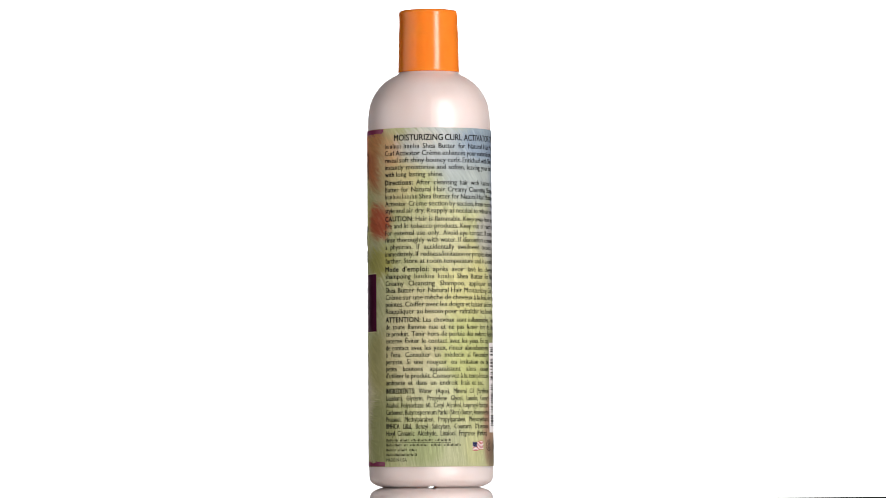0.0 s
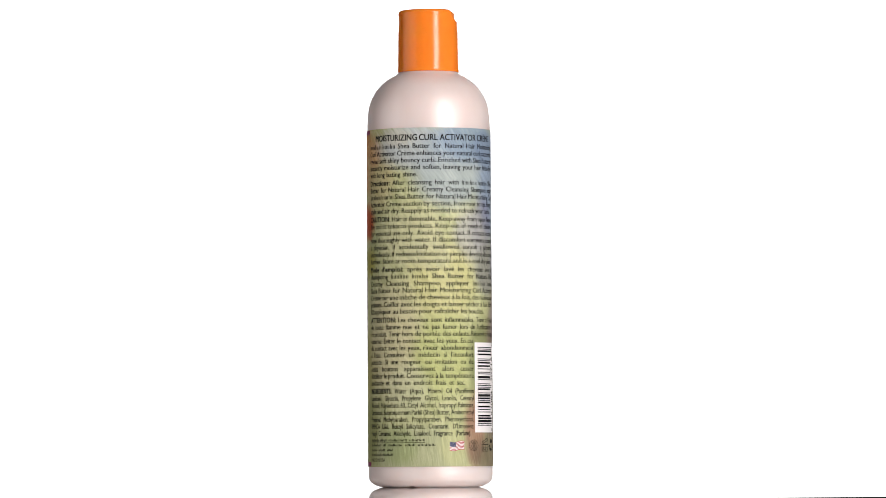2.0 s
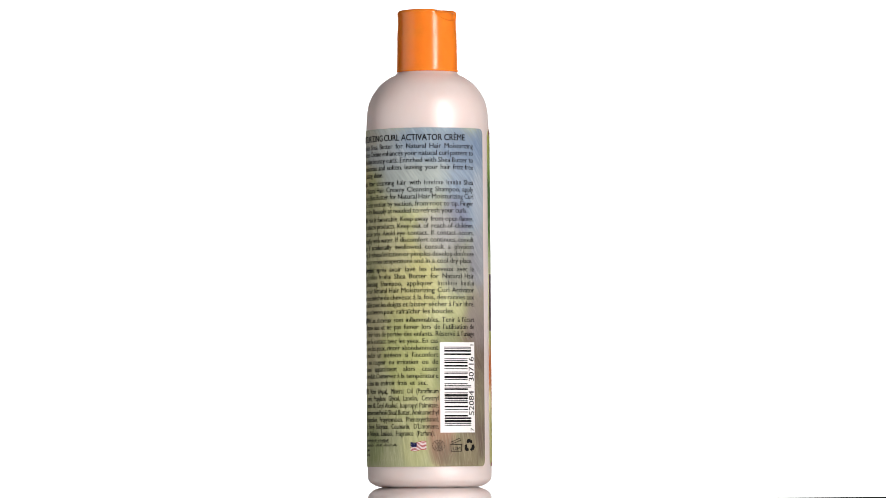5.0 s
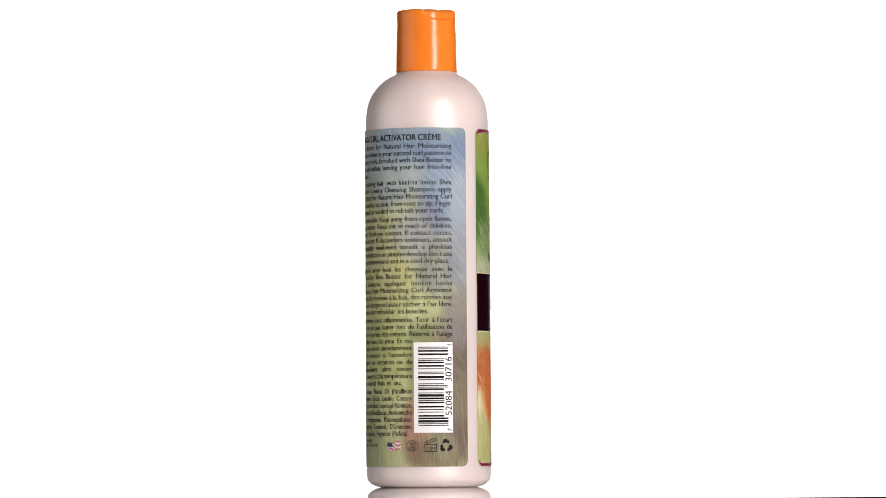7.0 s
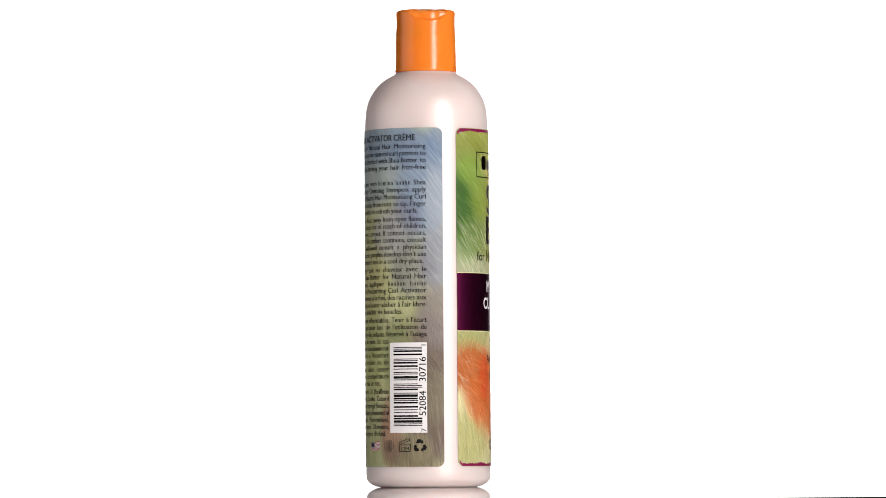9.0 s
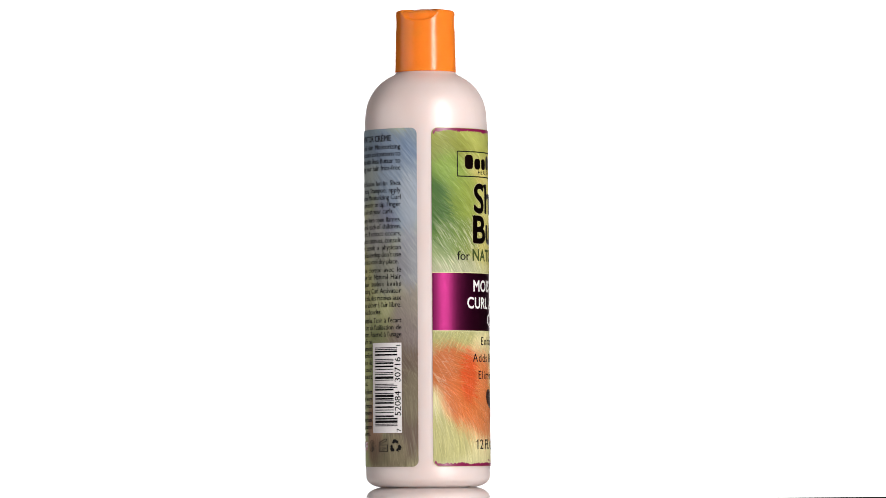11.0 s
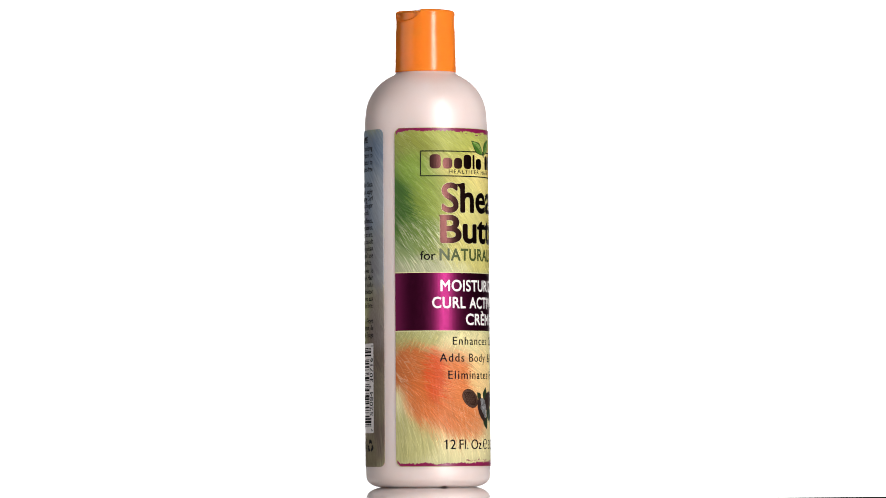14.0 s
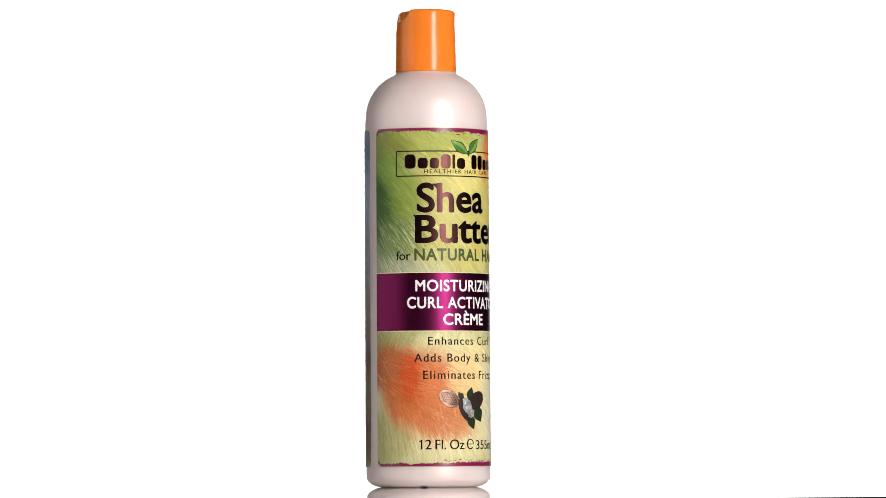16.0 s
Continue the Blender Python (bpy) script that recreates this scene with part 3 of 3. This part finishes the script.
def back_print(lab):
    L, RIGHT, SHORT = -44.8, 104.4, 66.8
    headline("heading", lab, "MOISTURIZING CURL ACTIVATOR CRÈME", -34.0, 94.6, 238.8, 249.4, MAT_INK, 0.022)
    block("text_line", lab, [
        (259, RIGHT, "#6 #5 Shea Butter for Natural Hair Moisturizing"), (271.5, RIGHT, "Curl Activator Crème enhances your natural curl pattern to"),
        (284, RIGHT, "reveal soft shiny bouncy curls. Enriched with Shea Butter to"),
        (296.5, RIGHT, "instantly moisturize and soften, leaving your hair frizz-free"), (309, 12.7, "with long lasting shine.")], L, 12.9)
    block("text_line", lab, [
        (323.5, RIGHT, "Directions: After cleansing hair with #6 #5 Shea"), (336, RIGHT, "Butter for Natural Hair Creamy Cleansing Shampoo, apply"),
        (348.5, RIGHT, "#6 #5 Shea Butter for Natural Hair Moisturizing Curl"),
        (361, RIGHT, "Activator Crème section by section, from root to tip. Finger"),
        (373.3, 97.0, "style and air dry. Reapply as needed to refresh your curls.")], L, 12.9, 1)
    block("text_line", lab, [
        (388, RIGHT, "CAUTION: Hair is flammable. Keep away from open flames,"), (400.3, RIGHT, "fire and lit tobacco products. Keep out of reach of children."),
        (412.7, RIGHT, "For external use only. Avoid eye contact. If contact occurs,"),
        (425, RIGHT, "rinse thoroughly with water. If discomfort continues, consult"),
        (437.5, RIGHT, "a physician. If accidentally swallowed consult a physician"),
        (450, RIGHT, "immediately. If redness/irritation or pimples develop don't use"),
        (462.3, 102.0, "further. Store at room temperature and in a cool dry place.")], L, 12.9, 1)
    block("text_line", lab, [
        (477, RIGHT, "Mode d'emploi: après avoir lavé les cheveux avec le"), (489.5, RIGHT, "shampoing #6 #5 Shea Butter for Natural Hair"),
        (502, RIGHT, "Creamy Cleansing Shampoo, appliquer #6 #5"), (514.3, RIGHT, "Shea Butter for Natural Hair Moisturizing Curl Activator"),
        (526.7, RIGHT, "Crème sur une mèche de cheveux à la fois, des racines aux"),
        (539, RIGHT, "pointes. Coiffer avec les doigts et laisser sécher à l'air libre."),
        (551.4, 82.0, "Réappliquer au besoin pour rafraîchir les boucles.")], L, 12.9, 2)
    block("text_line", lab, [
        (566.5, RIGHT, "ATTENTION: Les cheveux sont inflammables. Tenir à l'écart"),
        (579, RIGHT, "de toute flamme nue et ne pas fumer lors de l'utilisation de"),
        (591.3, RIGHT, "ce produit. Tenir hors de portée des enfants. Réservé à l'usage"), (603.7, SHORT, "externe. Éviter le contact avec les yeux. En cas"),
        (616, SHORT, "de contact avec les yeux, rincer abondamment"), (628.3, SHORT, "à l'eau. Consulter un médecin si l'inconfort"),
        (640.7, SHORT, "persiste. Si une rougeur ou irritation ou de"), (653, SHORT, "petits boutons apparaissent alors cesser"),
        (665.3, SHORT, "d'utiliser le produit. Conservez à la température"),
        (677.7, 57.0, "ambiante et dans un endroit frais et sec.")], L, 12.9, 1)
    block("text_line", lab, [
        (692.5, SHORT, "INGREDIENTS: Water (Aqua), Mineral Oil (Paraffinum"), (705, SHORT, "Liquidum), Glycerin, Propylene Glycol, Lanolin, Cetearyl"),
        (717.5, SHORT, "Alcohol, Polysorbate 60, Cetyl Alcohol, Isopropyl Palmitate,"),
        (730, SHORT, "Carbomer, Butyrospermum Parkii (Shea) Butter, Aminomethyl"),
        (742.3, SHORT, "Propanol, Methylparaben, Propylparaben, Phenoxyethanol,"), (754.7, SHORT, "BMHCA Lilial, Benzyl Salicylate, Coumarin, D'Limonene,"),
        (767, 63.0, "Hexyl Cinnamic Aldehyde, Linalool, Fragrance (Parfum).")], L, 12.9, 1)
    # maker's lines, as plain bars
    bm = bmesh.new()
    for row, spans in ((779.5, ((-44.8, -31), (-29, -20), (-18, 2), (4, 18.5))), (788, ((-44.8, -27), (-25, -21), (-19, -3), (0, 10), (12, 28.5))),
                       (796.7, ((-44.8, -33), (-31, -22), (-20, -13))), (805.3, ((-44.8, -12),))):
        for b0, b1 in spans:
            a = b0
            while a < b1 - 0.6:
                w = min(1.5, b1 - a)
                rect(bm, a, a + w * 0.42, row - (2.6 if int(a * 3) % 3 else 1.2), row + 1.9)
                a += 1.25
    rect(bm, -44.8, 18.5, 783.2, 783.9, 24)
    part("small_print", lay(bm, 0.00007), MAT_INK, lab, "rows of small dark print")
    headline("origin_line", lab, "MADE IN USA", -44.8, -22.5, 811.0, 816.8, MAT_INK)


def bar_code(lab):
    a0, a1, r0, r1 = 68.4, 104.4, 606.8, 766.2
    bm = bmesh.new()
    rect(bm, a0, a1, r0, r1, 18)
    panel = lay(bm, 0.00004)
    part("barcode_panel", panel, MAT_WHITE_INK, lab, "white barcode panel")
    code = ["0001101", "0011001", "0010011", "0111101", "0100011", "0110001", "0101111", "0111011", "0110111", "0001011"]
    digits = [7, 5, 2, 0, 8, 4, 3, 0, 7, 1, 6, 1]
    flip = lambda s: "".join("1" if c == "0" else "0" for c in s)
    bits = "101" + "".join(code[d] for d in digits[:6]) + "01010" + "".join(flip(code[d]) for d in digits[6:]) + "101"
    step = (753.5 - 614.0) / 95
    i = 0
    while i < 95:
        j = i
        while j < 95 and bits[j] == bits[i]:
            j += 1
        if bits[i] == "1":
            long = i < 10 or i >= 85 or 45 <= i < 50
            bm = bmesh.new()
            rect(bm, a0 + 4.0, a0 + (31.6 if long else 27.6), 754.2 - j * step, 754.2 - i * step, 14)
            part("barcode_bar", lay(bm, 0.00007), MAT_INK, lab)
        i = j
    for text, foot, top, em in (("7", 763.8, 758.4, 11.5), ("52084", 735.5, 692.5, 17.0), ("30716", 675.5, 632.5, 17.0), ("1", 612.2, 610.8, 11.5)):
        bm = bmesh.new()
        pts, faces, x0, x1 = letters(text, 0.006, 3)
        k = (foot - top) / (x1 - x0)
        vs = [bm.verts.new((a0 + 34.9 - y * em * ROW / DEG, foot - (x - x0) * k, z)) for x, y, z in pts]
        for f in faces:
            bm.faces.new([vs[q] for q in f])
        part("barcode_number", lay(bm, 0.00007, 1.5), MAT_INK, lab)


def small_signs(lab):
    # flag, gently waved
    a0, a1, r0, r1 = 41.0, 55.6, 782.0, 797.5
    wave = lambda a: 1.5 * math.sin((a - a0) / (a1 - a0) * 6.0)
    for colour, name, lift, k0, k1 in [(MAT_WHITE_INK, "flag_ground", 0.00005, 0, 13)] + [(MAT_RED, "flag_stripe", 0.00007, k, k + 1) for k in range(0, 13, 2)]:
        bm = bmesh.new()
        for s in range(10):
            b0, b1 = a0 + (a1 - a0) * s / 10, a0 + (a1 - a0) * (s + 1) / 10
            y0, y1 = r0 + (r1 - r0) * k0 / 13, r0 + (r1 - r0) * k1 / 13
            bm.faces.new([bm.verts.new((x, y + wave(x), 0)) for x, y in ((b0, y0), (b1, y0), (b1, y1), (b0, y1))])
        part(name, lay(bm, lift), colour, lab)
    bm = bmesh.new()
    for s in range(4):
        b0, b1 = a0 + 5.8 * s / 4, a0 + 5.8 * (s + 1) / 4
        bm.faces.new([bm.verts.new((x, y + wave(x), 0)) for x, y in ((b0, r0), (b1, r0), (b1, r0 + 8.2), (b0, r0 + 8.2))])
    part("flag_canton", lay(bm, 0.00009), MAT_BLUE, lab)
    bm = bmesh.new()
    for i in range(4):
        for j in range(3):
            x = a0 + 0.9 + i * 1.35
            poly(bm, oval(x, r0 + 1.6 + j * 2.5 + wave(x), 0.24, 0.24, 0, 6))
    part("star_pattern", lay(bm, 0.00011), MAT_WHITE_INK, lab)
    # round emblem of short strokes
    bm = bmesh.new()
    cx, cy = 66.6, 789.0
    k = ROW / DEG
    for s in range(14):
        t = 2 * math.pi * s / 14
        p = [(cx + math.cos(t + d) * 10.5 * k, cy + math.sin(t + d) * 9.5) for d in (-0.13, 0, 0.13)]
        stroke(bm, p, 1.5)
    for x0, y0, x1, y1 in ((-6, -6, 5, 7), (6, -6, -5, 7), (-2, -7, 2, -3), (2, -7, -2, -3), (-6, 0, -4, 6), (6, 0, 4, 6), (-2, 8, 2, 8), (0, 2, 0, 7)):
        stroke(bm, [(cx + x0 * k, cy + y0), (cx + x1 * k, cy + y1)], 1.2)
    part("round_emblem", lay(bm, 0.00007, 1.5), MAT_INK, lab, "round emblem of dark strokes")
    # open jar
    bm = bmesh.new()
    jar = [(78.0, 787), (78.4, 799.2), (88.6, 799.2), (89.0, 787)]
    cover = [(78.4, 785.2), (78.0, 783.4), (86.6, 776.4), (88.2, 778.2), (88.0, 779.8), (79.2, 786.0)]
    for line in (jar, [(77.4, 787.4), (89.6, 787.4)], cover):
        for p, q in zip(line, line[1:]):
            stroke(bm, [p, q], 1.2)
    part("jar_sign", lay(bm, 0.00007, 1.5), MAT_INK, lab, "open jar sign")
    headline("jar_number", lab, "12M", 80.0, 87.4, 791.4, 797.0, MAT_INK, 0.01)
    # three chasing arrows
    bm = bmesh.new()
    cx, cy = 97.6, 789.5
    for s in range(3):
        c, q = math.cos(2 * math.pi * s / 3), math.sin(2 * math.pi * s / 3)
        for shape in ([(-3.4, -10.2), (1.2, -10.2), (3.2, -7.0), (0.9, -5.6), (-0.8, -8.0), (-3.0, -3.6), (-5.8, -5.2)],
                      [(4.6, -9.2), (5.2, -3.6), (0.0, -4.6)]):
            poly(bm, [(cx + (x * c - y * q) * k * 1.18, cy + (x * q + y * c) * 1.18) for x, y in shape])
    part("arrow_sign", lay(bm, 0.00007, 1.5), MAT_INK, lab, "three chasing arrows sign")


def front_print(lab):
    MID = 224.0
    brush_border(lab, ROW_TOP, 1, 2.0, 134.6, 313.0)
    brush_border(lab, ROW_BOTTOM, -1, 9.0, 134.6, 313.0)
    bm = bmesh.new()
    rect(bm, LABEL_START + 0.05, 301.2, 484.0, 586.0, 120)
    part("foil_band", lay(bm, 0.00005), MAT_FOIL, lab, "shiny purple foil band")
    for r in (483.4, 586.6):
        bm = bmesh.new()
        rect(bm, LABEL_START + 0.05, 301.2, r - 0.7, r + 0.7, 120)
        part("band_edge", lay(bm, 0.00004), MAT_PALE_INK, lab, "pale line")
    # maker's mark: frame and plain blocks
    bm = bmesh.new()
    for p in (((158.3, 268.5), (282.6, 268.5)), ((158.3, 312.5), (282.6, 312.5))):
        rect(bm, p[0][0], p[1][0], p[0][1] - 1.0, p[0][1] + 1.0, 80)
    for a in (158.3, 282.6):
        rect(bm, a - 0.5, a + 0.5, 268.5, 312.5)
    part("mark_frame", lay(bm, 0.00007), MAT_INK, lab, "thin dark frame")
    em = 25.0 / 0.682
    for a, a1, shapes in ((166.6, 224.8, ((0.56, 1), (0.5, 0), (0.46, 0), (0.5, 1), (0.15, 1), (0.48, 0))),
                          (232.6, 276.0, ((0.46, 1), (0.46, 1), (0.48, 0), (0.48, 0), (0.46, 0)))):
        total = sum(w for w, _ in shapes) + 0.1 * (len(shapes) - 1)
        squeeze = (a1 - a) / (total * em * ROW / DEG)
        x = 0.0
        for w, tall in shapes:
            ring = round_block(x, w, 0.69 if tall else 0.52, 6)
            bm = bmesh.new()
            set_word(bm, (ring, [tuple(range(len(ring)))], 0.0, total), a, 299.5, em, squeeze)
            part("mark_block", lay(bm, 0.00008, 2.4), MAT_BROWN_FOIL, lab)
            x += w + 0.1
    headline("tagline", lab, "HEALTHIER HAIR CARE", 184.6, 260.0, 301.0, 308.0, MAT_INK, 0.01, track=1.22)
    # two leaves on a short stem
    for cx, cy, rx, ry, turn, bright in ((219.5, 261.5, 21, 8.4, 33, -1), (235.2, 259.3, 18.5, 8.2, -48, 1)):
        bm = bmesh.new()
        poly(bm, oval(cx, cy, rx + 1.3, ry + 1.3, turn, 32, 0.75))
        part("leaf_outline", lay(bm, 0.00006, 2.0), MAT_DARK_LEAF, lab)
        bm = bmesh.new()
        poly(bm, oval(cx, cy, rx - 0.4, ry - 0.2, turn, 32, 0.75))
        leaf = part("leaf", lay(bm, 0.00008, 2.0), MAT_LEAF, lab, "green printed leaf")
        bm = bmesh.new()
        c, q = math.cos(radians(turn)), math.sin(radians(turn))
        half = [(rx * 0.92 * t, bright * ry * 0.74 * (1 - t * t)) for t in [k / 10 - 1 for k in range(21)]]
        poly(bm, [(cx + (x * c - y * q) * ROW / DEG, cy + x * q + y * c) for x, y in half])
        part("leaf_sheen", lay(bm, 0.00009, 2.0), MAT_LEAF_LIGHT, lab, "paler half of the leaf")
        bm = bmesh.new()
        stroke(bm, [(cx + c * s * rx * ROW / DEG, cy + q * s * rx) for s in (-0.85, 0, 0.95)], 0.9)
        for s in (-0.5, -0.2, 0.1, 0.4):
            for side in (-1, 1):
                line = [(s * rx, 0), (s * rx + 3.4, side * ry * 0.45)]
                stroke(bm, [(cx + (x * c - y * q) * ROW / DEG, cy + x * q + y * c) for x, y in line], 0.5)
        part("leaf_vein", lay(bm, 0.0001), MAT_DARK_LEAF, lab)
    bm = bmesh.new()
    poly(bm, [(226.6, 270.0), (231.2, 269.6), (229.4, 279.0)])
    part("leaf_stem", lay(bm, 0.0001), MAT_DARK_LEAF, lab)
    # names of the contents
    headline("title", lab, "Shea", 178.4, 248.6, 326.5, 375.5, MAT_BROWN_FOIL, 0.026, halo=0.034, halo_material=MAT_PALE_INK, lift=0.00013)
    headline("title", lab, "Butter", 177.0, 281.0, 383.0, 429.5, MAT_BROWN_FOIL, 0.028, halo=0.036, halo_material=MAT_PALE_INK, lift=0.00013)
    # pointed spurs on two of the letters
    bm = bmesh.new()
    for pts in (((192.0, 326.2), (197.6, 326.2), (197.6, 338.0), (195.6, 334.0)), ((174.4, 381.4), (180.0, 382.6), (180.0, 395.0), (177.6, 389.0))):
        poly(bm, pts)
    part("title_spur", lay(bm, 0.00025, 2.0), MAT_BROWN_FOIL, lab)
    headline("subtitle", lab, "for", 157.6, 171.6, 445.6, 461.0, MAT_INK, 0.012)
    headline("subtitle", lab, "NATURAL HAIR", 175.6, 281.0, 441.6, 461.6, MAT_GREEN_INK, 0.028, track=1.1)
    headline("band_line", lab, "MOISTURIZING", 176.2, 272.0, 497.0, 516.0, MAT_WHITE_INK, 0.025, lift=0.0001, track=1.07)
    headline("band_line", lab, "CURL ACTIVATOR", 168.4, 280.0, 527.0, 546.0, MAT_WHITE_INK, 0.025, lift=0.0001, track=1.07)
    headline("band_line", lab, "CRÈME", 201.6, 247.6, 556.5, 575.5, MAT_WHITE_INK, 0.025, lift=0.0001, track=1.05)
    headline("claim", lab, "Enhances Curl", 187.4, 260.0, 597.0, 611.0, MAT_INK, 0.014, track=1.2)
    headline("claim", lab, "Adds Body & Shine", 174.8, 273.0, 626.6, 641.0, MAT_INK, 0.014, track=1.2)
    headline("claim", lab, "Eliminates Frizz", 182.8, 265.0, 656.8, 671.4, MAT_INK, 0.014, track=1.2)
    headline("volume", lab, "12 Fl. Oz", 180.2, 221.6, 778.6, 795.6, MAT_INK, 0.01)
    estimate_sign(lab, 228.6, 786.6)
    bm = bmesh.new()
    stroke(bm, [(181.2, 779.2), (178.6, 782.6)], 1.8)
    part("figure_flag", lay(bm, 0.00008), MAT_INK, lab)
    headline("volume", lab, "355ml", 236.0, 268.0, 780.0, 795.6, MAT_INK, 0.01)
    nuts(lab)


def estimate_sign(lab, cx, cy):
    """The large rounded e before the volume in millilitres."""
    k = ROW / DEG
    bm = bmesh.new()
    ring = [(cx + 7.4 * k * math.cos(radians(d)), cy - 8.4 * math.sin(radians(d))) for d in range(0, 321, 10)]
    stroke(bm, ring, 2.0)
    stroke(bm, [(cx - 7.4 * k, cy), (cx + 7.9 * k, cy)], 1.3)
    stroke(bm, [(cx - 6.5 * k * math.cos(radians(d)), cy - 7.2 * math.sin(radians(d))) for d in range(-50, 51, 10)], 1.6)
    part("estimate_sign", lay(bm, 0.00007, 1.5), MAT_INK, lab)


def nuts(lab):
    def shape(name, pts, mat, lift, label=""):
        bm = bmesh.new()
        poly(bm, pts)
        part(name, lay(bm, lift, 2.0), mat, lab, label)

    for cx, cy, rx, ry, turn in ((229, 699, 13.5, 8.5, -75), (218.5, 702, 9, 6, 50), (230, 746, 16, 9.5, 68), (239.5, 733, 16, 13, 62)):
        shape("printed_leaf", oval(cx, cy, rx, ry, turn, 28, 0.7), MAT_DARK_LEAF, 0.00006, "dark green printed leaf")
    shape("nut_outline", oval(206.5, 706, 20.5, 14.6, 34), MAT_NUT_LINE, 0.00006)
    shape("nut", oval(206.5, 706, 19.6, 13.7, 34), MAT_NUT, 0.00008, "tan ridged nut")
    bm = bmesh.new()
    for off in (-11, -9, -7, -4.7, -2.4, 0, 2.4, 4.7, 7, 9, 11):
        pts = []
        for s in range(13):
            t = -1 + 2 * s / 12
            x, y = t * 17.5 * math.sqrt(1 - (off / 15) ** 2), off * math.cos(t * 1.2) + 1.0 * math.sin(s * 2.1 + off * 1.3)
            c, q = math.cos(radians(34)), math.sin(radians(34))
            pts.append((206.5 + (x * c - y * q) * ROW / DEG, 706 + x * q + y * c))
        stroke(bm, pts, 0.75)
    part("nut_relief", lay(bm, 0.0001), MAT_NUT_LINE, lab)
    shape("dark_nut", oval(237, 710, 22, 15.0, -30), MAT_DARK_NUT, 0.00008, "dark round nut")
    rng = random.Random(5)
    shape("nut_shell", oval(223.4, 725, 23, 12.5, 64), MAT_DARK_NUT, 0.00009, "dark half shell")
    ring = [(x + rng.uniform(-0.9, 0.9), y + rng.uniform(-1.2, 1.2)) for x, y in oval(226.4, 722, 19, 9.5, 64, 30)]
    shape("butter", ring, MAT_BUTTER, 0.00011, "lump of pale butter")
    bm = bmesh.new()
    for _ in range(22):
        a = 226.8 + rng.uniform(-4.5, 4.5)
        poly(bm, oval(a, 722 + (a - 226.4) * 1.6 + rng.uniform(-7, 7), rng.uniform(1, 3), rng.uniform(0.6, 1.6), rng.uniform(0, 180), 8))
    part("butter_highlight", lay(bm, 0.00013), MAT_BUTTER_LIGHT, lab)


def make_bottle():
    bottle = tagged(new("bottle"), "pearly pink-beige lotion bottle with orange flip-top cap and colourful wrap label", "bottle")
    body(bottle)
    cap(bottle)
    lab = wrap_label(bottle)
    brush_strokes(lab)
    back_print(lab)
    bar_code(lab)
    small_signs(lab)
    front_print(lab)
    return bottle


studio()
TABLE = turntable()
BOTTLE = make_bottle()


def motions():
    table, stand = [], []
    for k in range(33):
        t = 0.5 * k
        turn = -TURN_RATE * t
        a = radians(OFF_ANGLE + turn)
        table.append((t, pose(0, 0, 0, 0, 0, turn)))
        stand.append((t, pose(OFF_AXIS * math.sin(a), -OFF_AXIS * math.cos(a), 0, 0, 0, turn)))
    walk(TABLE, table)
    walk(BOTTLE, stand)


motions()
